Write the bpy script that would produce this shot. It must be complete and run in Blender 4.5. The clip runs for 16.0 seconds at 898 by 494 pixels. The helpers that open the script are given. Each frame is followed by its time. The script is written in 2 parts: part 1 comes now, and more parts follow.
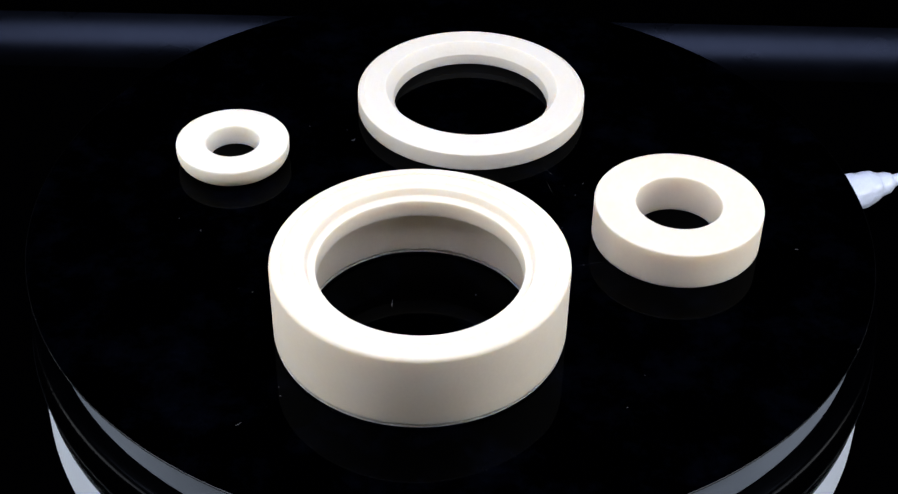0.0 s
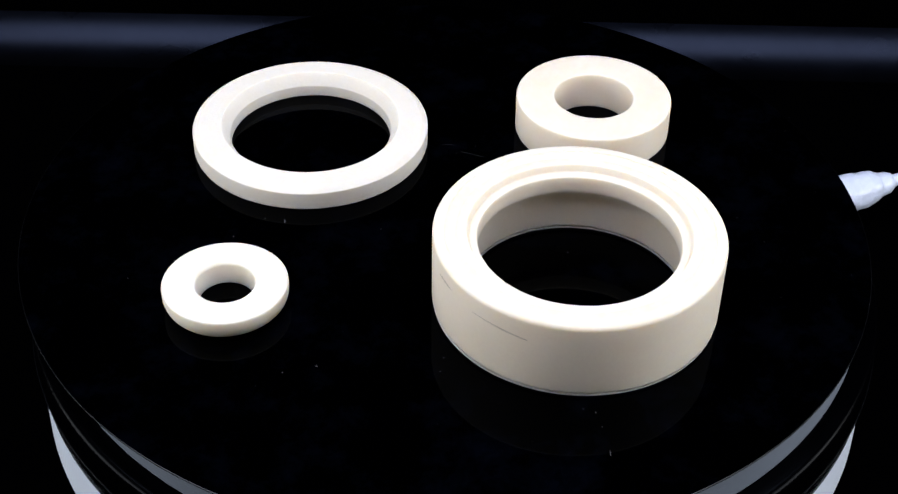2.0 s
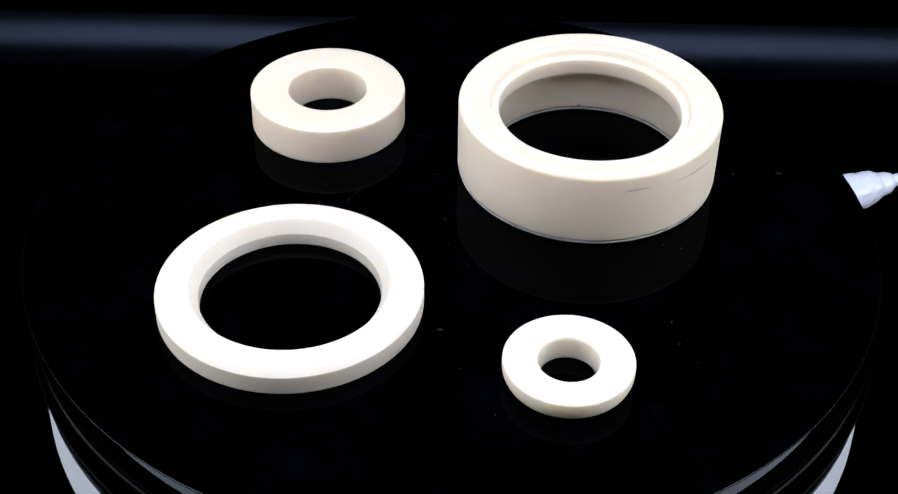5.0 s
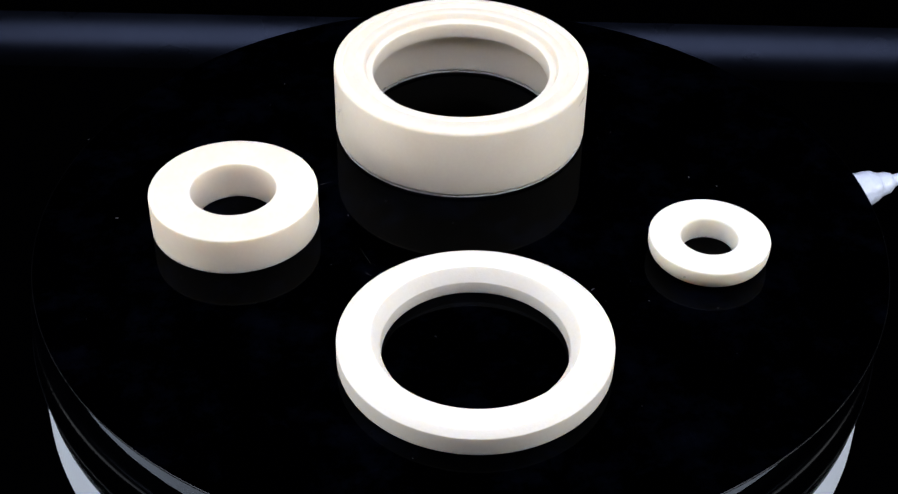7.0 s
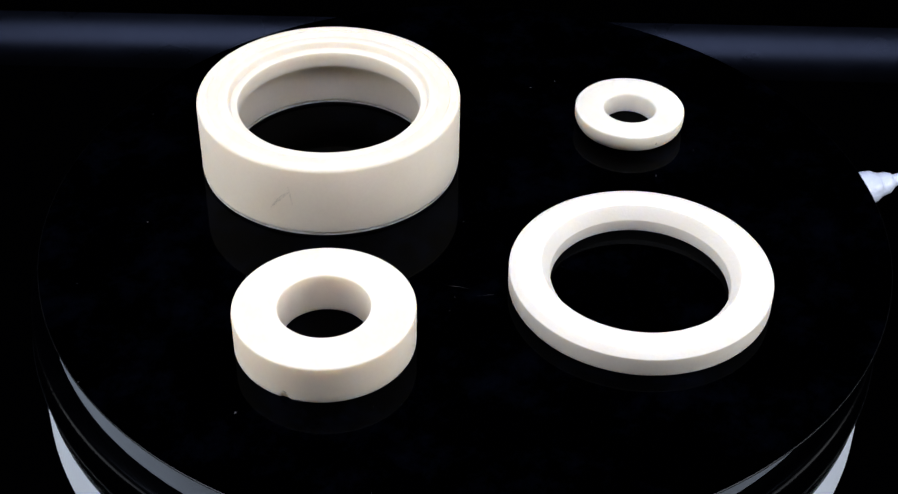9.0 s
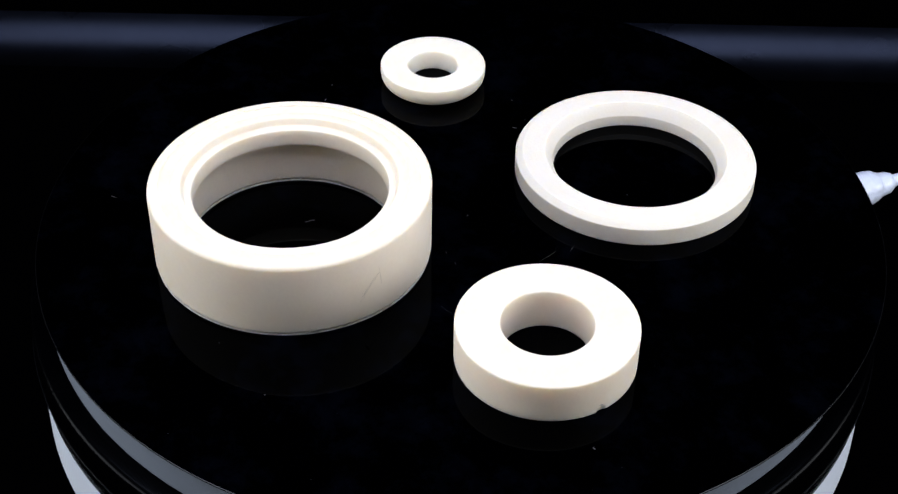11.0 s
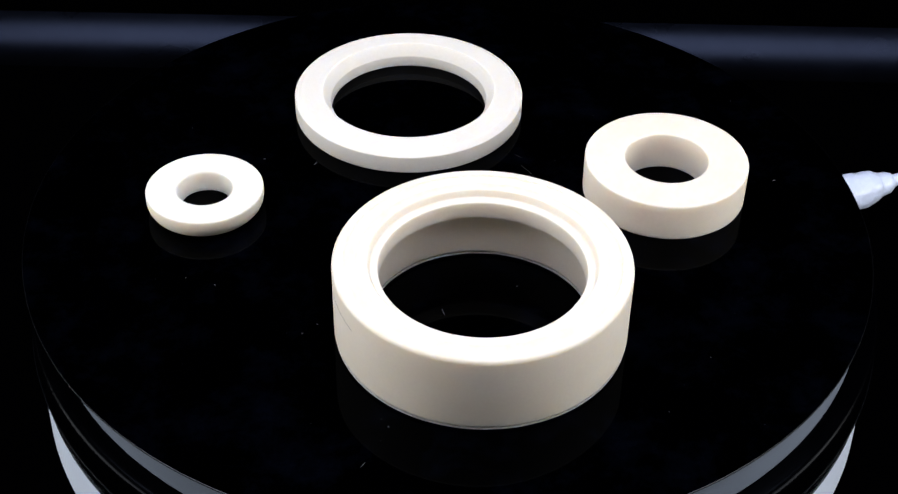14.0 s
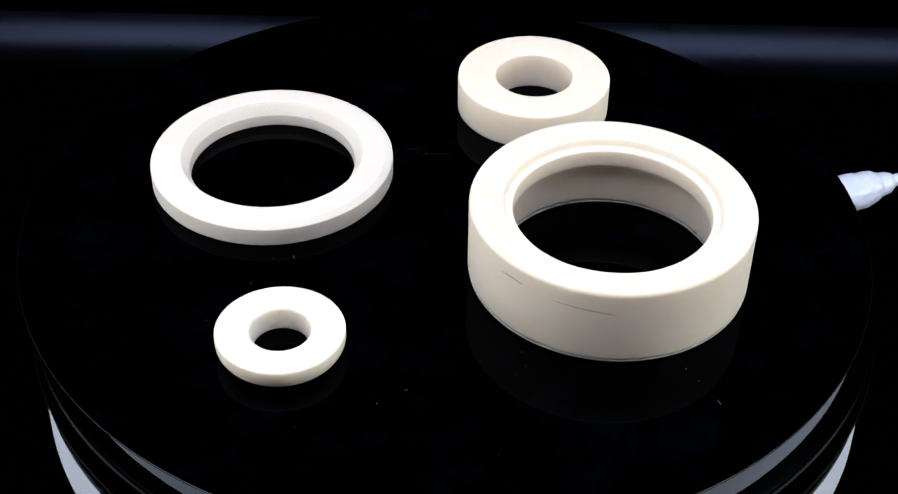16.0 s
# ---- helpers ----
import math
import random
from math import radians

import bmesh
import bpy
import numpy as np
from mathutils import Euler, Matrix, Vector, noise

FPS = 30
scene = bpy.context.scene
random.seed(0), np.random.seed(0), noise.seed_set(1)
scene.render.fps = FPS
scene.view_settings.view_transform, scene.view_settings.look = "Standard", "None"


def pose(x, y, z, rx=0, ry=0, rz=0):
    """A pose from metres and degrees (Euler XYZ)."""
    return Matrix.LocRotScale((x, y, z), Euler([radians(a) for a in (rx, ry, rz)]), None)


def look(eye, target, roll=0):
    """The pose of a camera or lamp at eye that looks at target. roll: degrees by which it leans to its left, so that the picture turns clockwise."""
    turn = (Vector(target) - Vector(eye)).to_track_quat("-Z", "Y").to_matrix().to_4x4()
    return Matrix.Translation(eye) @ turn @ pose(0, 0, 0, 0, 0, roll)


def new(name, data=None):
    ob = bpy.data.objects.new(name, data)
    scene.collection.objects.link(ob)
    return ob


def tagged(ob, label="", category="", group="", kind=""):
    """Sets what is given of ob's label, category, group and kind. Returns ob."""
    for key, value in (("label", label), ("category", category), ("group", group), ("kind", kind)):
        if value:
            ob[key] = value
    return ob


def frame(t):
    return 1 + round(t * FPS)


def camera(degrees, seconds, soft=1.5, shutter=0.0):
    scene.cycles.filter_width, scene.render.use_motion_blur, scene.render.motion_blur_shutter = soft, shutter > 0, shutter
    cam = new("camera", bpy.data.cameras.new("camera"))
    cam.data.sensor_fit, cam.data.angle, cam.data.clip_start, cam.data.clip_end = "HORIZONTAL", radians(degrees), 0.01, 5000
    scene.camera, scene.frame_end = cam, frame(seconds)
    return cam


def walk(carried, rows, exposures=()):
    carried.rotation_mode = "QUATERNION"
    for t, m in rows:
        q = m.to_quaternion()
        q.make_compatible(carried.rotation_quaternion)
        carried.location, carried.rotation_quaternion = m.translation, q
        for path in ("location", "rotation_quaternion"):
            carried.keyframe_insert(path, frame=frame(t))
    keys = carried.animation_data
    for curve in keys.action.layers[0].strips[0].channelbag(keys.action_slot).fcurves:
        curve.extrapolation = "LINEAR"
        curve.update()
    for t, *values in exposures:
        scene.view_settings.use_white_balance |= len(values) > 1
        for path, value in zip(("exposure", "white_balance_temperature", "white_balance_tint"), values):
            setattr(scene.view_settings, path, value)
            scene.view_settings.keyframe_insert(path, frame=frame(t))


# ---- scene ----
# ---- camera: stands still before the turntable ----
cam = camera(33.12, 16.0, 1.4)
VIEW = look((0.0, -0.44596, 0.34481), (-0.0019545, -0.0567452, 0.0309523), 0.98)
walk(cam, [(0.0, VIEW), (16.0, VIEW)])

# ---- light: one large soft lamp above and behind the camera, dark studio ----
world = bpy.data.worlds.new("studio")
world.use_nodes = True
world.node_tree.nodes["Background"].inputs["Color"].default_value = (0.6, 0.7, 1.0, 1)
world.node_tree.nodes["Background"].inputs["Strength"].default_value = 0.002
scene.world = world


def soft_lamp(name, eye, target, wide, high, watts, color):
    data = bpy.data.lights.new(name, "AREA")
    data.shape, data.size, data.size_y = "RECTANGLE", wide, high
    data.energy, data.color = watts, color
    ob = new(name, data)
    ob.matrix_world = look(eye, target)
    return ob


soft_lamp("top_softbox", (0.0, -0.085, 0.55), (0, -0.0849, 0), 0.95, 0.43, 6.3, (0.95, 0.975, 1.10))
soft_lamp("side_softbox", (-0.88, -0.16, 0.16), (0, 0, 0), 0.5, 0.4, 4.4, (1.0, 0.985, 0.97))
soft_lamp("side_softbox", (0.88, -0.16, 0.16), (0, 0, 0), 0.5, 0.4, 4.4, (1.0, 0.985, 0.97))

SPEED = 27.105          # degrees a second, anticlockwise from above
SECONDS = 16.0


# ---- materials ----
def shader(name, color, rough=0.5, metal=0.0, spec=0.5):
    m = bpy.data.materials.new(name)
    m.use_nodes = True
    b = m.node_tree.nodes["Principled BSDF"]
    b.inputs["Base Color"].default_value = (*color, 1)
    b.inputs["Roughness"].default_value = rough
    b.inputs["Metallic"].default_value = metal
    b.inputs["Specular IOR Level"].default_value = spec
    return m, m.node_tree.nodes, m.node_tree.links, b


def mapped(nodes, links, kind, scale, detail=4.0, rough=0.55):
    at = nodes.new("ShaderNodeTexCoord")
    tex = nodes.new(kind)
    tex.inputs["Scale"].default_value = scale
    tex.inputs["Detail"].default_value = detail
    tex.inputs["Roughness"].default_value = rough
    links.new(at.outputs["Object"], tex.inputs["Vector"])
    return tex


def ramp(nodes, links, socket, a, b, lo, hi):
    r = nodes.new("ShaderNodeMapRange")
    r.inputs["From Min"].default_value, r.inputs["From Max"].default_value = a, b
    r.inputs["To Min"].default_value, r.inputs["To Max"].default_value = lo, hi
    links.new(socket, r.inputs["Value"])
    return r.outputs["Result"]


def ceramic(name, color, warm, turned=0.14, depth=0.004):
    """Sintered alumina: clouded off-white, faint turning marks, a little light in the edges."""
    m, nodes, links, b = shader(name, color, 0.48, 0.0, 0.22)
    cloud = mapped(nodes, links, "ShaderNodeTexNoise", 38.0, 5.0)
    mix = nodes.new("ShaderNodeMix")
    mix.data_type = "RGBA"
    mix.inputs["A"].default_value, mix.inputs["B"].default_value = (*color, 1), (*warm, 1)
    links.new(ramp(nodes, links, cloud.outputs["Fac"], 0.35, 0.75, 0, 1), mix.inputs["Factor"])
    grain = mapped(nodes, links, "ShaderNodeTexNoise", 900.0, 3.0)
    tone = nodes.new("ShaderNodeMix")
    tone.data_type, tone.blend_type = "RGBA", "MULTIPLY"
    tone.inputs["Factor"].default_value = 1.0
    grey = nodes.new("ShaderNodeCombineColor")
    g = ramp(nodes, links, grain.outputs["Fac"], 0.2, 0.8, 0.955, 1.0)
    for k in ("Red", "Green", "Blue"):
        links.new(g, grey.inputs[k])
    links.new(mix.outputs["Result"], tone.inputs["A"])
    links.new(grey.outputs["Color"], tone.inputs["B"])
    links.new(tone.outputs["Result"], b.inputs["Base Color"])
    # turning marks follow the distance from the axis
    at = nodes.new("ShaderNodeTexCoord")
    split = nodes.new("ShaderNodeSeparateXYZ")
    links.new(at.outputs["Object"], split.inputs["Vector"])
    flat = nodes.new("ShaderNodeCombineXYZ")
    links.new(split.outputs["X"], flat.inputs["X"])
    links.new(split.outputs["Y"], flat.inputs["Y"])
    far = nodes.new("ShaderNodeVectorMath")
    far.operation = "LENGTH"
    links.new(flat.outputs["Vector"], far.inputs[0])
    lines = nodes.new("ShaderNodeTexNoise")
    lines.noise_dimensions = "1D"
    lines.inputs["Scale"].default_value = 900.0
    links.new(far.outputs["Value"], lines.inputs["W"])
    add = nodes.new("ShaderNodeMath")
    add.operation = "MULTIPLY_ADD"
    add.inputs[1].default_value = turned
    links.new(lines.outputs["Fac"], add.inputs[0])
    links.new(grain.outputs["Fac"], add.inputs[2])
    bump = nodes.new("ShaderNodeBump")
    bump.inputs["Strength"].default_value = 0.12
    bump.inputs["Distance"].default_value = 0.0004
    links.new(add.outputs["Value"], bump.inputs["Height"])
    links.new(bump.outputs["Normal"], b.inputs["Normal"])
    links.new(ramp(nodes, links, cloud.outputs["Fac"], 0.3, 0.7, 0.42, 0.56), b.inputs["Roughness"])
    b.inputs["Subsurface Weight"].default_value = 1.0
    b.inputs["Subsurface Radius"].default_value = (1.0, 0.9, 0.72)
    b.inputs["Subsurface Scale"].default_value = depth
    return m


def black_acrylic():
    """Polished black sheet with faint bluish patches in its colour."""
    m, nodes, links, b = shader("black_acrylic", (0.0002, 0.0002, 0.0004), 0.04, 0.0, 0.019)
    b.inputs["Specular Tint"].default_value = (0.66, 0.8, 1.0, 1)
    haze = mapped(nodes, links, "ShaderNodeTexNoise", 14.0, 6.0)
    links.new(ramp(nodes, links, haze.outputs["Fac"], 0.35, 0.7, 0.025, 0.07), b.inputs["Roughness"])
    patches = mapped(nodes, links, "ShaderNodeTexNoise", 30.0, 9.0, 0.72)
    mix = nodes.new("ShaderNodeMix")
    mix.data_type = "RGBA"
    mix.inputs["A"].default_value, mix.inputs["B"].default_value = (0.00003, 0.00003, 0.00008, 1), (0.0008, 0.0012, 0.0032, 1)
    links.new(ramp(nodes, links, patches.outputs["Fac"], 0.5, 0.8, 0, 1), mix.inputs["Factor"])
    links.new(mix.outputs["Result"], b.inputs["Base Color"])
    return m


def painted(name, color, rough, spec, vary=0.12, scale=60.0, bump=0.05, sheen=(1, 1, 1)):
    """Plain paint or plastic with a little unevenness."""
    m, nodes, links, b = shader(name, color, rough, 0.0, spec)
    b.inputs["Specular Tint"].default_value = (*sheen, 1)
    cloud = mapped(nodes, links, "ShaderNodeTexNoise", scale, 5.0)
    mix = nodes.new("ShaderNodeMix")
    mix.data_type = "RGBA"
    mix.inputs["A"].default_value = (*[c * (1 - vary) for c in color], 1)
    mix.inputs["B"].default_value = (*[min(1, c * (1 + vary)) for c in color], 1)
    links.new(cloud.outputs["Fac"], mix.inputs["Factor"])
    links.new(mix.outputs["Result"], b.inputs["Base Color"])
    links.new(ramp(nodes, links, cloud.outputs["Fac"], 0.3, 0.7, rough * 0.85, min(1, rough * 1.15)), b.inputs["Roughness"])
    grain = mapped(nodes, links, "ShaderNodeTexNoise", scale * 20, 3.0)
    relief = nodes.new("ShaderNodeBump")
    relief.inputs["Strength"].default_value = bump
    relief.inputs["Distance"].default_value = 0.0005
    links.new(grain.outputs["Fac"], relief.inputs["Height"])
    links.new(relief.outputs["Normal"], b.inputs["Normal"])
    return m


def pencil(name, color, cover, scale):
    """A rubbed grey mark, broken up, with the ceramic showing through."""
    m, nodes, links, b = shader(name, color, 0.6, 0.0, 0.2)
    n = mapped(nodes, links, "ShaderNodeTexNoise", scale, 6.0, 0.7)
    links.new(ramp(nodes, links, n.outputs["Fac"], 0.30, 0.70, cover * 0.3, cover), b.inputs["Alpha"])
    return m


CREAM = ceramic("cream_alumina", (0.825, 0.764, 0.668), (0.79, 0.718, 0.602), 0.5, 0.0038)
IVORY = ceramic("ivory_alumina", (0.838, 0.765, 0.663), (0.815, 0.728, 0.608), 0.15, 0.0045)
WHITE = ceramic("white_alumina", (0.778, 0.745, 0.69), (0.758, 0.72, 0.652), 0.4, 0.002)
PURE = ceramic("pure_white_alumina", (0.85, 0.818, 0.74), (0.82, 0.768, 0.665), 0.2, 0.004)
ACRYLIC = black_acrylic()
BLACK_SHELL = painted("black_shell", (0.0001, 0.0001, 0.0003), 0.25, 0.036, 0.12, 60.0, 0.02, (0.7, 0.82, 1.0))
SEAM = painted("satin_black_band", (0.0005, 0.0006, 0.001), 0.35, 0.12, 0.12, 60.0, 0.02, (0.7, 0.82, 1.0))
RIM = painted("polished_rim", (0.0005, 0.0005, 0.0007), 0.3, 0.3, 0.12, 60.0, 0.05, (0.85, 0.92, 1.0))
GREY_PLATTER = painted("grey_platter_rim", (0.205, 0.245, 0.315), 0.42, 0.4, 0.06)
WHITE_FOOT = painted("white_plastic", (0.74, 0.83, 1.0), 0.4, 0.45, 0.03)
WHITE_TAPE = painted("white_tape", (0.60, 0.67, 0.84), 0.32, 0.5, 0.08, 14.0, 1.0)
BACKCLOTH = painted("black_backdrop", (0.0002, 0.0002, 0.0004), 0.29, 0.205, 0.2, 25.0, 0.0, (0.46, 0.58, 1.0))
VELVET = painted("black_velvet", (0.0002, 0.0002, 0.0003), 0.9, 0.0, 0.3, 80.0, 0.3)
WALL_PAINT = painted("dark_wall_paint", (0.003, 0.003, 0.004), 0.8, 0.2, 0.2, 4.0)
DUST = painted("dust", (0.042, 0.043, 0.048), 0.9, 0.1)
PENCIL = pencil("pencil_mark", (0.2, 0.19, 0.18), 0.42, 900.0)
SMUDGE = pencil("grey_smudge", (0.36, 0.34, 0.32), 0.05, 500.0)
STROKE = pencil("faint_pencil_stroke", (0.3, 0.28, 0.26), 0.14, 700.0)
CHIP = pencil("brown_stain", (0.22, 0.18, 0.15), 0.6, 1400.0)


# ---- mesh helpers ----
def mesh_of(name, bm, material, sharp=32.0):
    bm.normal_update()
    for f in bm.faces:
        f.smooth = True
    for e in bm.edges:
        if len(e.link_faces) == 2 and e.calc_face_angle(0) > radians(sharp):
            e.smooth = False
    me = bpy.data.meshes.new(name)
    bm.to_mesh(me)
    bm.free()
    me.materials.append(material)
    return me


def thing(name, bm, material, label, category, group="", kind=""):
    return tagged(new(name, mesh_of(name, bm, material)), label, category, group, kind)


def part(name, bm, material, parent, label="", kind=""):
    ob = new(name, mesh_of(name, bm, material))
    ob.parent = parent
    return tagged(ob, label, kind=kind)


def filleted(corners, steps=4):
    """Corners (radius, height, fillet) in mm, in turn round a closed section, with each corner rounded."""
    out = []
    n = len(corners)
    for i in range(n):
        p, a, b = (Vector(corners[k % n][:2]) for k in (i, i - 1, i + 1))
        f = corners[i][2]
        if f <= 0:
            out.append(p)
            continue
        u, v = (a - p).normalized(), (b - p).normalized()
        half = u.angle(v) / 2
        reach = min(f / math.tan(half), (a - p).length * 0.45, (b - p).length * 0.45)
        s, e = p + u * reach, p + v * reach
        for k in range(steps + 1):
            w = k / steps
            out.append(s * (1 - w) ** 2 + p * 2 * w * (1 - w) + e * w ** 2)
    return out


def lathe(corners, turns=168, steps=4):
    """A ring turned from its section; heights and radii in mm."""
    pts = filleted(corners, steps)
    bm = bmesh.new()
    rows = []
    for k in range(turns):
        a = 2 * math.pi * k / turns
        rows.append([bm.verts.new((p.x * math.cos(a) / 1000, p.x * math.sin(a) / 1000, p.y / 1000)) for p in pts])
    n = len(pts)
    for k in range(turns):
        r, s = rows[k], rows[(k + 1) % turns]
        for i in range(n):
            j = (i + 1) % n
            bm.faces.new((r[i], s[i], s[j], r[j]))
    bmesh.ops.recalc_face_normals(bm, faces=bm.faces[:])
    return bm


def disc_body(corners, turns=240, steps=3):
    """A solid of revolution from an open section that runs from the axis round to the axis."""
    pts = filleted([(0.0, corners[0][1], 0), *corners, (0.0, corners[-1][1], 0)], steps)
    pts = [p for p in pts if p.x > 1e-6]
    bm = bmesh.new()
    rows = []
    for k in range(turns):
        a = 2 * math.pi * k / turns
        rows.append([bm.verts.new((p.x * math.cos(a) / 1000, p.x * math.sin(a) / 1000, p.y / 1000)) for p in pts])
    for k in range(turns):
        r, s = rows[k], rows[(k + 1) % turns]
        for i in range(len(pts) - 1):
            bm.faces.new((r[i], s[i], s[i + 1], r[i + 1]))
    bm.faces.new([r[0] for r in rows])
    bm.faces.new([r[-1] for r in rows])
    bmesh.ops.recalc_face_normals(bm, faces=bm.faces[:])
    return bm


def box(bm, x0, x1, y0, y1, z0, z1):
    m = Matrix.LocRotScale(((x0 + x1) / 2, (y0 + y1) / 2, (z0 + z1) / 2), None, (x1 - x0, y1 - y0, z1 - z0))
    bmesh.ops.create_cube(bm, size=1, matrix=m)


def mark_on_side(radius, a0, a1, z0, z1, thick, bend=0.0, steps=24, lean=0.0):
    """A tapered stroke that hugs an upright cylinder: from angle a0, height z0 to a1, z1 (degrees, mm)."""
    bm = bmesh.new()
    last = None
    for k in range(steps + 1):
        w = k / steps
        a = radians(a0 + (a1 - a0) * w)
        z = z0 + (z1 - z0) * w + bend * math.sin(math.pi * w)
        h = thick * (0.15 + 0.85 * math.sin(math.pi * (0.04 + 0.92 * w)) ** 0.7) / 2 * (1 - lean * (1 - w))
        c, s = math.cos(a) * radius / 1000, math.sin(a) * radius / 1000
        pair = bm.verts.new((c, s, (z - h) / 1000)), bm.verts.new((c, s, (z + h) / 1000))
        if last:
            bm.faces.new((last[0], pair[0], pair[1], last[1]))
        last = pair
    return bm


# ---- setting: black backdrop sheet with a soft bend, dark room round it ----
FLOOR = -0.064
BEND_AT, BEND = 0.195, 0.034     # where the backdrop leaves the floor, and the radius of its bend


def backdrop():
    """A sheet that lies flat, then bends up behind the turntable."""
    start, bend, thick = BEND_AT, BEND, 0.002
    line = [(start - 0.002, FLOOR)]
    for k in range(25):
        a = radians(60.0 * k / 24)
        line.append((start + bend * math.sin(a), FLOOR + bend * (1 - math.cos(a))))
    bm = bmesh.new()
    xs = [-1.2 + 0.1 * k for k in range(25)]
    tops, lows = [], []
    for y, z in line:
        tops.append([bm.verts.new((x, y, z)) for x in xs])
        lows.append([bm.verts.new((x, y + (thick if z > FLOOR + 0.015 else 0), z - thick)) for x in xs])
    for grid in (tops, lows):
        for r, s in zip(grid, grid[1:]):
            for i in range(len(xs) - 1):
                bm.faces.new((r[i], r[i + 1], s[i + 1], s[i]))
    bmesh.ops.recalc_face_normals(bm, faces=bm.faces[:])
    return thing("backdrop", bm, BACKCLOTH, "black satin backdrop sheet bending up behind the turntable", "backdrop", kind="structure")


def room():
    x, y0, y1, top, low = 1.6, -1.8, 1.0, 1.7, FLOOR - 0.004
    spans = {
        "floor": (-x, x, y0, y1, low - 0.1, low),
        "ceiling": (-x, x, y0, y1, top, top + 0.1),
        "wall_north": (-x, x, y1, y1 + 0.1, low, top),
        "wall_south": (-x, x, y0 - 0.1, y0, low, top),
        "wall_east": (x, x + 0.1, y0, y1, low, top),
        "wall_west": (-x - 0.1, -x, y0, y1, low, top)}
    for name, span in spans.items():
        bm = bmesh.new()
        box(bm, *span)
        thing(name, bm, WALL_PAINT, "plain dark studio " + name.split("_")[0], name.split("_")[0], kind="structure")


def velvet():
    """The black cloth on which the turntable stands, up to the backdrop's lower edge."""
    line = [(-1.0, FLOOR), (-0.4, FLOOR), (0.1, FLOOR), (BEND_AT - 0.004, FLOOR)]
    for k in range(1, 9):
        a = radians(5.0 * k / 8)
        line.append((BEND_AT + (BEND - 0.001) * math.sin(a), FLOOR + BEND - (BEND - 0.001) * math.cos(a)))
    bm = bmesh.new()
    rows = []
    for k, (y, z) in enumerate(line):
        low = 0.0009 if k >= 4 else 0.003
        rows.append([[bm.verts.new((x, y, h)) for x in (-1.2, 1.2)] for h in (z, z - low)])
    for r, q in zip(rows, rows[1:]):
        bm.faces.new((r[0][0], r[0][1], q[0][1], q[0][0]))
        bm.faces.new((r[1][0], q[1][0], q[1][1], r[1][1]))
    bm.faces.new((rows[-1][0][0], rows[-1][0][1], rows[-1][1][1], rows[-1][1][0]))
    bmesh.ops.recalc_face_normals(bm, faces=bm.faces[:])
    return thing("ground", bm, VELVET, "black velvet cloth spread under the turntable", "cloth", kind="structure")


def curtain():
    """Added so that the sheet reflects black: velvet from the room's height down to the sheet's upper edge, in
    shallow folds.
    """
    bm = bmesh.new()
    y, low, high = BEND_AT + BEND + 0.001, FLOOR + 0.008, 1.2
    grid = []
    for back in (0.0, 0.003):
        grid.append([[bm.verts.new((x / 50, y + back + 0.006 + 0.006 * math.sin(x * 0.9), h)) for h in (low, 0.5, high)] for x in range(-60, 61)])
    for side in grid:
        for r, q in zip(side, side[1:]):
            for k in range(2):
                bm.faces.new((r[k], q[k], q[k + 1], r[k + 1]))
    bmesh.ops.recalc_face_normals(bm, faces=bm.faces[:])
    return thing("added_curtain_wall", bm, VELVET, "added black velvet curtain hanging behind the backdrop sheet, keeps its reflections dark", "curtain", kind="structure")


velvet()
curtain()
backdrop()
room()


# ---- turntable ----
def turntable():
    base = tagged(new("turntable"), "round black motorised turntable with a white foot and grey platter rim", "turntable")
    base.matrix_world = pose(0, 0, FLOOR)
    low = FLOOR * 1000
    up = lambda rows: [(r, z - low, f) for r, z, f in rows]
    part("foot", lathe(up([(120, -40.8, 0), (157.25, -40.6, 0), (157.75, -64, 0.8), (120, -64, 0)]), 240), WHITE_FOOT, base, "glossy white plastic foot ring")
    part("body", disc_body(up([(148, -16.6, 0), (157.6, -17.4, 2.4), (158.5, -29.4, 0.3)]) +
                           up([(158.5, -30.4, 0.3), (157.35, -40.2, 0.4)])), BLACK_SHELL, base, "glossy black plastic shell")
    part("seam", lathe(up([(157.9, -29.5, 0), (158.75, -29.6, 0.15), (158.75, -30.2, 0.15), (157.9, -30.3, 0)]), 240), SEAM, base)
    platter = part("platter", disc_body([(114, 15.9, 0), (150.8, 13.8, 0.3), (150.8, 0.3, 0.3)]), GREY_PLATTER, base, "grey turning platter with a smooth rim")
    platter.location = (0, 0, -0.0166 - FLOOR)
    return base, platter


TURNTABLE, PLATTER = turntable()


def warped(bm):
    """The sheet's rim rises on one side and sinks on the other by a millimetre or so."""
    for v in bm.verts:
        r = math.hypot(v.co.x, v.co.y) * 1000
        w = min(1.0, max(0.0, (r - 116) / 40))
        v.co.z += (-0.99 * v.co.x + 1.20 * v.co.y) / max(r, 1) * w * w * (3 - 2 * w)
    return bm


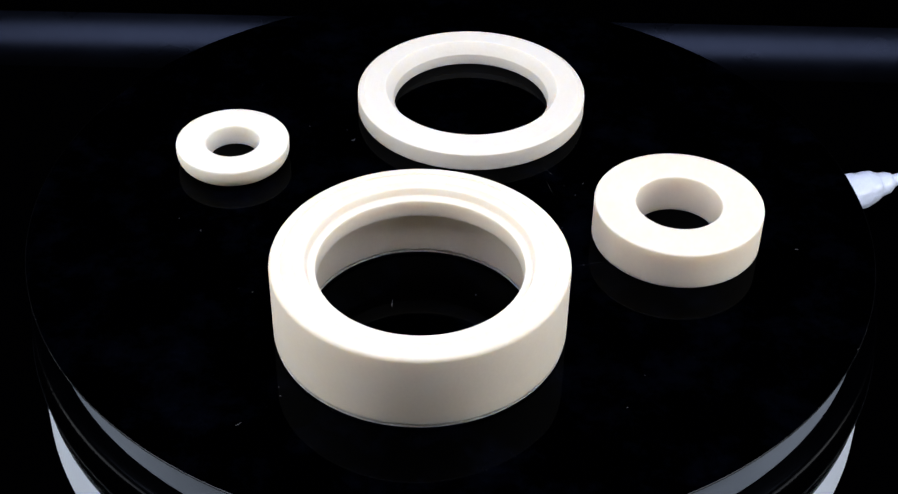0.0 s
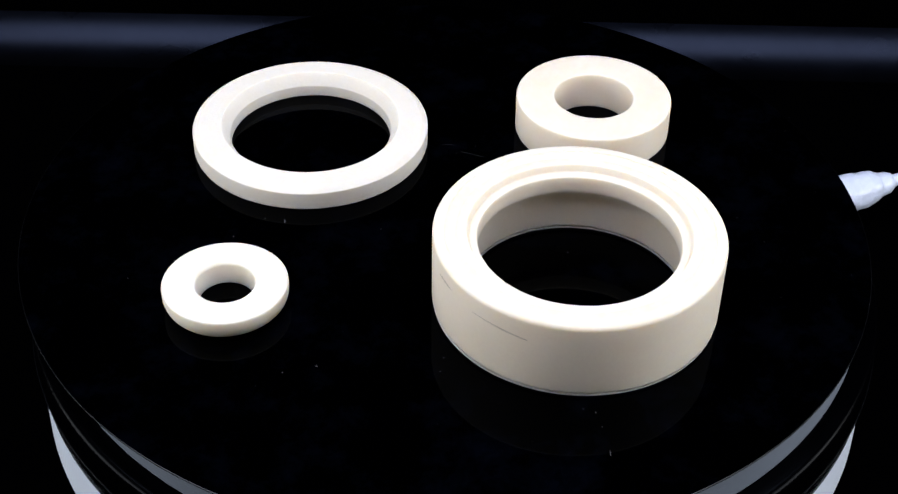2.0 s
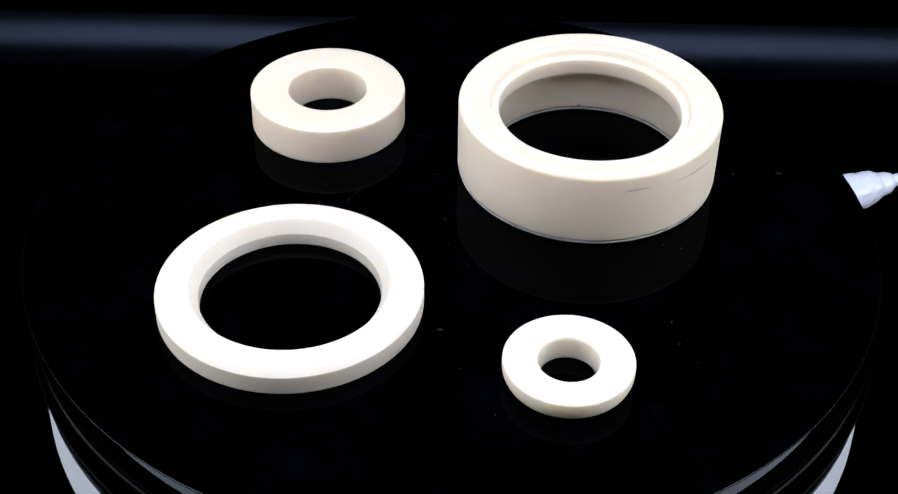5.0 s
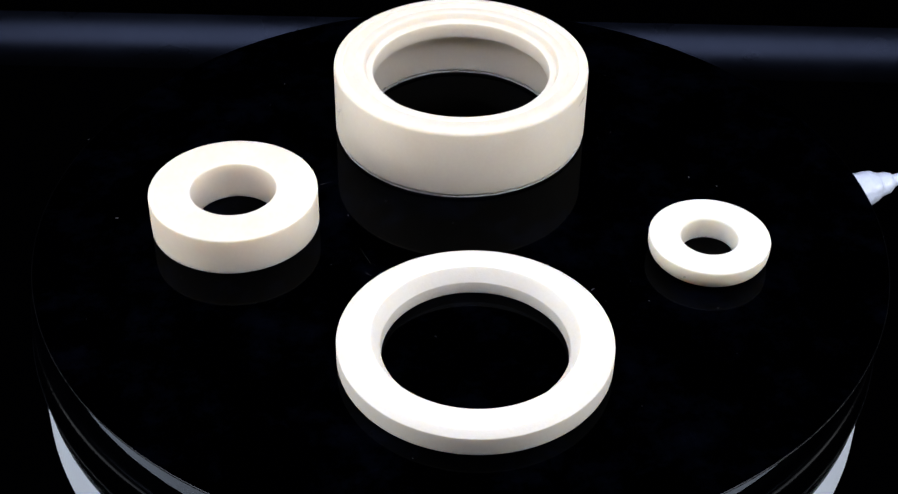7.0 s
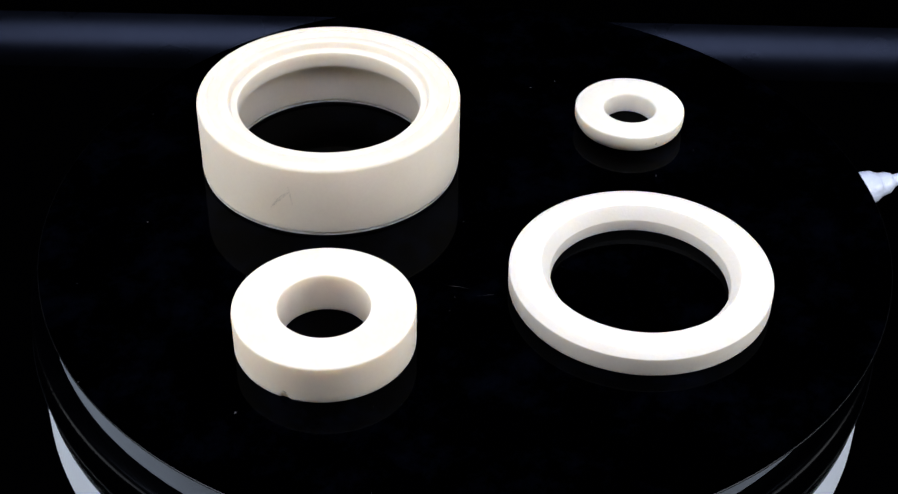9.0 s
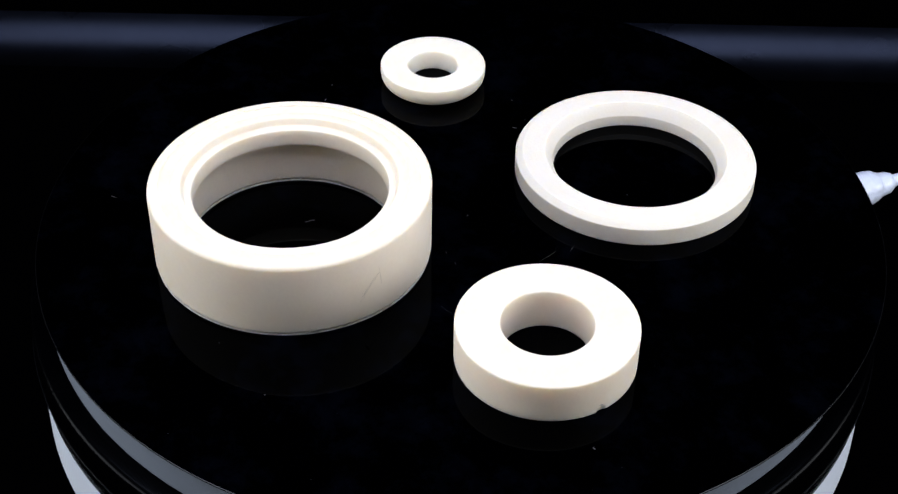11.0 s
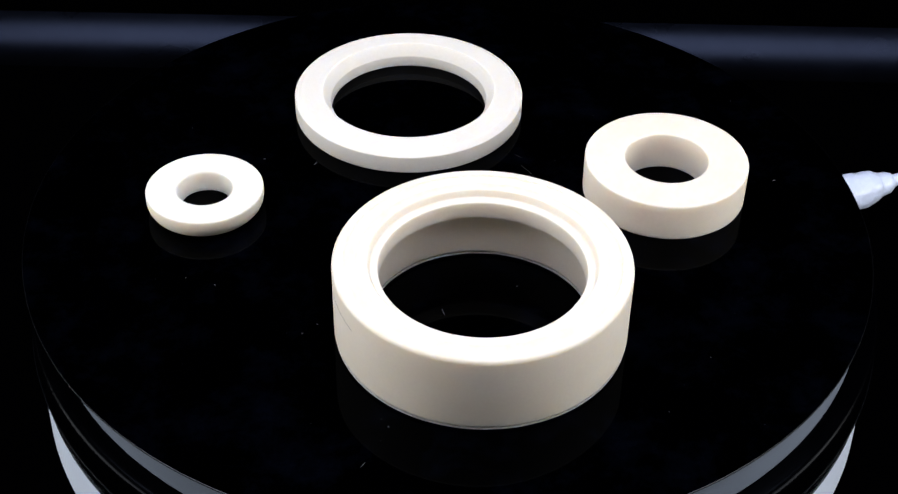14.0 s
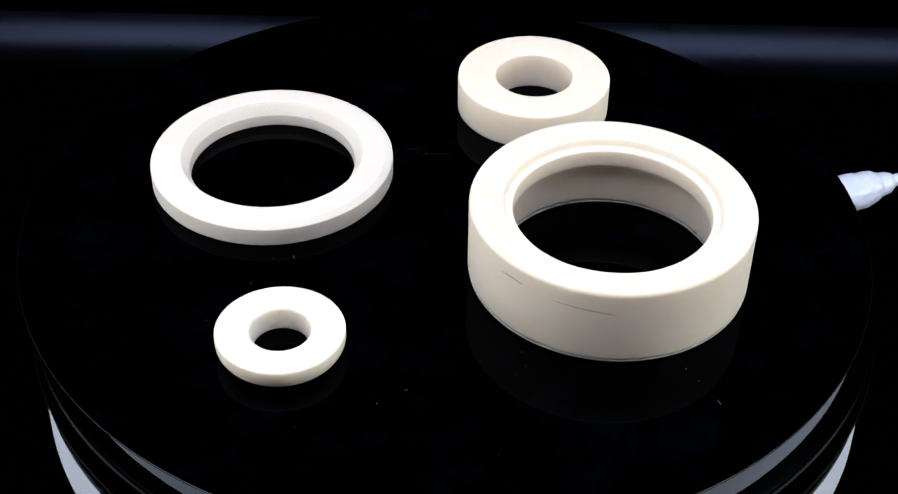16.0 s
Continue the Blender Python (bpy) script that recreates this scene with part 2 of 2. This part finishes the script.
def display_disc():
    steps = (100, 116, 122, 128, 134, 140, 148)
    section = [(r, 0.0, 0) for r in steps] + [(155.6, 0.0, 0), (155.6, -0.6, 0)] + [(r, -0.6, 0) for r in reversed(steps)]
    ob = thing("display_disc", warped(disc_body(section, 300)), ACRYLIC,
               "thin glossy black acrylic disc, dusty, lying off-centre on the platter", "display disc")
    part("rim", warped(lathe([(155.6, -0.02, 0), (155.9, -0.12, 0.08), (155.9, -0.5, 0.08), (155.6, -0.58, 0)], 300)), RIM, ob, "thin polished edge with small nicks")
    return ob


DISC = display_disc()


def dust():
    """Grains, fibres and fine scratches on the disc, in mm from its middle."""
    rng = random.Random(11)
    grains = [(41, -9), (26, -16), (19, -16), (3, 1), (-9, 10), (-22, 14), (50, 19), (10, 44), (-7, 48), (-58, 54), (-81,
              61), (-123, 86), (126, -19), (138, -72), (54, -38), (65, -87), (9, -48), (-66, -113), (-54, -100), (58, -102),
              (-43, 52), (-101, -8), (-55, -96), (-58, -105), (-74, -47), (-69, -49), (-63, -46), (-92, -15)]
    fibres = [(44.7, -31.1, 55.1, -28.2, 0.08),
              (-19.8, -51.0, -20.0, -55.3, 0.28),
              (38.7, 10.9, 36.1, 20.4, 0.08),
              (38.6, 24.3, 35.2, 28.9, 0.07),
              (-39.1, 46.0, -40.7, 44.6, 0.45),
              (-67.2, -113.9, -65.2, -112.3, 0.3)]
    bm = bmesh.new()

    def grain(x, y, size):
        m = pose(x / 1000, y / 1000, size * 0.12 / 1000, 0, 0, rng.uniform(0, 360)) @ Matrix.Diagonal((size * rng.uniform(0.6, 1.5) / 1000, size * 0.6 / 1000, size * 0.35 / 1000, 1))
        bmesh.ops.create_icosphere(bm, subdivisions=1, radius=0.5, matrix=m)

    for x, y in grains:
        grain(x, y, 0.42 + 0.6 * rng.random() ** 2)
    for k in range(110):
        r, a = 150 * math.sqrt(rng.random()), rng.uniform(0, 2 * math.pi)
        grain(r * math.cos(a), r * math.sin(a), rng.uniform(0.15, 0.32))
    for x0, y0, x1, y1, w in fibres:
        a, b = Vector((x0, y0, 0.05)) / 1000, Vector((x1, y1, 0.05)) / 1000
        side = Vector((-(b - a).y, (b - a).x, 0)).normalized() * w / 2000
        mid = (a + b) / 2 + side * rng.uniform(-2, 2)
        pts = [a, a.lerp(mid, 0.6), mid, mid.lerp(b, 0.5), b]
        last = None
        for i, p in enumerate(pts):
            s = side * (0.3, 0.8, 1.0, 0.8, 0.3)[i]
            pair = [bm.verts.new(q) for q in (p - s, p + Vector((0, 0, 0.00006)), p + s)]
            if last:
                bm.faces.new((last[0], pair[0], pair[1], last[1]))
                bm.faces.new((last[1], pair[1], pair[2], last[2]))
            last = pair
    part("dust", bm, DUST, DISC, "scattered pale dust grains and short fibres", kind="stuff")


dust()


# ---- ceramic rings ----
BIG_R, FLAT_R, THICK_R, SMALL_R = 61.27, 75.53, 81.44, 93.57
LIFT = 0.05


def big_ring():
    sec = [(49.6, 0.0, 0.1), (49.7, 0.4, 0.1), (48.6, 0.55, 0), (48.6, 1.45, 0), (49.9, 1.6, 0.1), (50.0, 29.5, 2.1), (46.4, 29.95, 0.12), (46.0, 29.3, 0.1), (42.3, 29.32, 0), (42.1, 29.2, 0), (41.8, 29.2, 0), (41.6, 29.32, 0), (38.4, 29.3, 0.9),
           (37.5, 26.6, 0.7), (34.8, 26.1, 0.7), (34.7, 19.6, 0.3), (38.2, 18.4, 0.8), (38.4, 1.7, 0.1), (39.4, 1.6, 0), (39.4, 0.6, 0), (38.75, 0.5, 0), (38.75, 0.0, 0)]
    ob = thing("ceramic_ring", lathe(sec, 320), CREAM, "tall cream alumina ceramic ring with a stepped bore, pencil scratched", "ceramic ring", "ceramic rings on the disc")
    part("pencil_scratch", mark_on_side(50.03, 145.5, 156.5, 23.2, 23.3, 0.8, 0.3), PENCIL, ob, "short grey pencil scratch")
    part("pencil_scratch", mark_on_side(50.03, 169.0, 194.0, 22.2, 20.9, 0.95, 0.3, lean=0.7), PENCIL, ob, "long grey pencil scratch")
    part("speck", mark_on_side(38.36, 314.2, 316.8, 1.9, 2.0, 1.1), CHIP, ob, "dark speck at the foot of the bore")
    part("smudge", mark_on_side(50.03, 5.5, 13.2, 11.0, 18.5, 1.9, 0.6), STROKE, ob, "faint grey rubbed smudge")
    part("smudge", mark_on_side(50.04, 13.2, 14.6, 20.5, 13.0, 3.4, 0.3), STROKE, ob, "faint grey rubbed smudge")
    part("smudge", mark_on_side(50.05, 4.5, 8.0, 9.5, 14.5, 3.6, 0.3), SMUDGE, ob, "faint grey rubbed smudge")
    return ob


def flat_ring():
    sec = [(46.0, 0.0, 0.2), (46.25, 0.4, 0.2), (46.25, 7.2, 0.5), (43.6, 8.75, 0.15), (34.9, 9.1, 0.2), (31.75, 4.5, 0.2), (31.4, 0.0, 0.3)]
    return thing("ceramic_ring", lathe(sec, 320), WHITE, "wide thin white alumina ceramic ring with a countersunk bore", "ceramic ring", "ceramic rings on the disc")


def thick_ring():
    sec = [(30.5, 0.0, 0.2), (30.7, 0.4, 0.2), (30.7, 1.0, 0), (30.71, 1.7, 0), (30.72, 2.4, 0), (30.72, 3.2, 0), (30.75, 15.0, 0.8), (15.6, 15.0, 0.8), (15.0, 0.0, 0.3)]
    bm = lathe(sec, 384)
    for v in bm.verts:      # a small flake broken from the lower outer edge
        across = (math.degrees(math.atan2(v.co.y, v.co.x)) - 5.4) / 3.4
        deep = 1 - across ** 2 - (v.co.z * 1000 / 2.3) ** 2
        if deep > 0 and math.hypot(v.co.x, v.co.y) > 0.029:
            v.co.xy *= 1 - 0.02 * min(1.0, deep * 1.6)
    ob = thing("ceramic_ring", bm, IVORY, "thick ivory alumina ceramic ring, straight bore, chipped lower edge", "ceramic ring", "ceramic rings on the disc")
    part("stain", mark_on_side(30.76, 3.6, 6.6, 2.9, 2.7, 0.5, 0.2), CHIP, ob, "small brown stain over the chip")
    return ob


def small_ring():
    sec = [(17.2 + 4.62 * math.sin(radians(a)), 5.4 * (1 - math.cos(radians(a))), 0) for a in range(0, 91, 9)]
    sec += [(21.82, 8.55, 0.7), (10.35, 8.55, 1.6), (9.4, 0.0, 0.4)]
    ob = thing("ceramic_ring", lathe(sec, 224, 6), PURE, "small white alumina ceramic washer with a rounded underside", "ceramic ring", "ceramic rings on the disc")
    part("speck", mark_on_side(21.8, 49.8, 52.2, 4.3, 4.6, 0.9), PENCIL, ob, "tiny dark speck on the side")
    return ob


def power_cable():
    """A tapering tape-wrapped boot that plugs into the shell, and its cord, which droops to the floor."""
    way = Vector((math.cos(radians(25.2)), math.sin(radians(25.2)), 0))
    side, up = Vector((-way.y, way.x, 0)), Vector((0, 0, 1))
    ob = tagged(new("power_cable"), "white tape-wrapped power cable plugged into the turntable", "cable")
    ob.matrix_world = Matrix.Translation(way * 0.159 + Vector((0, 0, FLOOR)))
    rng = random.Random(4)

    def tube(rows, turns, rough):
        bm = bmesh.new()
        rings = []
        for c, rad in rows:
            ring = []
            for k in range(turns):
                a = 2 * math.pi * k / turns
                w = 1 + rough * (rng.random() - 0.5) + rough * math.sin(2 * a + c.x * 900)
                ring.append(bm.verts.new((c + (side * math.cos(a) + up * math.sin(a)) * rad * w)))
            rings.append(ring)
        for r, q in zip(rings, rings[1:]):
            for k in range(turns):
                j = (k + 1) % turns
                bm.faces.new((r[k], r[j], q[j], q[k]))
        bm.faces.new(rings[0]), bm.faces.new(rings[-1])
        bmesh.ops.recalc_face_normals(bm, faces=bm.faces[:])
        return bm

    shape = ((-0.6, 9.2), (16, 9.2), (22, 9.0), (31, 8.4), (39, 7.5), (41.5, 6.8), (43, 5.7), (49, 4.7), (51, 3.6))
    bm = bmesh.new()
    rings = []
    for k in range(75):
        d = -0.6 + 51.6 * k / 74
        for (d0, r0), (d1, r1) in zip(shape, shape[1:]):
            if d0 <= d <= d1 + 1e-6:
                rad = r0 + (r1 - r0) * (d - d0) / (d1 - d0)
        ring = []
        for n in range(44):
            a = 2 * math.pi * n / 44
            wrap = (d / 6.5 + a / (2 * math.pi) + 0.12 * math.sin(3 * a)) % 1.0
            crease = noise.noise((d * 0.16, math.cos(a) * 2.2, math.sin(a) * 2.2))
            ring.append(bm.verts.new(way * d / 1000 + up * 0.019 + (side * math.cos(a) + up * math.sin(a)) * rad * (0.97 + 0.05 * wrap + 0.05 * crease) / 1000))
        rings.append(ring)
    for r, q in zip(rings, rings[1:]):
        for n in range(44):
            m = (n + 1) % 44
            bm.faces.new((r[n], r[m], q[m], q[n]))
    bm.faces.new(rings[0]), bm.faces.new(rings[-1])
    bmesh.ops.recalc_face_normals(bm, faces=bm.faces[:])
    part("boot", bm, WHITE_TAPE, ob, "white boot wrapped in creased tape")
    rows = []
    for k in range(25):
        w = k / 24
        drop = 0.019 - 0.0162 * min(1, w * 1.6) ** 2 * (3 - 2 * min(1, w * 1.6))
        rows.append((way * (0.049 + 0.33 * w) + side * 0.05 * w * w + up * drop, 0.0027))
    part("cord", tube(rows, 14, 0.0), WHITE_TAPE, ob)
    return ob


power_cable()
BIG, FLAT, THICK, SMALL = big_ring(), flat_ring(), thick_ring(), small_ring()


# ---- turning: everything on the platter turns with it at one steady speed ----
def turning(ob, radius, angle, lift):
    rows = []
    for k in range(int(SECONDS * 5) + 1):
        t = k / 5
        a = angle + SPEED * t
        rows.append((t, pose(radius * math.cos(radians(a)) / 1000, radius * math.sin(radians(a)) / 1000, lift / 1000, 0, 0, SPEED * t)))
    walk(ob, rows)


def motions():
    turning(BIG, BIG_R, 259.31, LIFT)
    turning(FLAT, FLAT_R, 85.95, LIFT)
    turning(THICK, THICK_R, 354.17, LIFT)
    turning(SMALL, SMALL_R, 158.40, LIFT)
    turning(DISC, 3.39, 114.4, 0.0)
    turning(PLATTER, 0.0, 0.0, -16.6 - FLOOR * 1000)


motions()
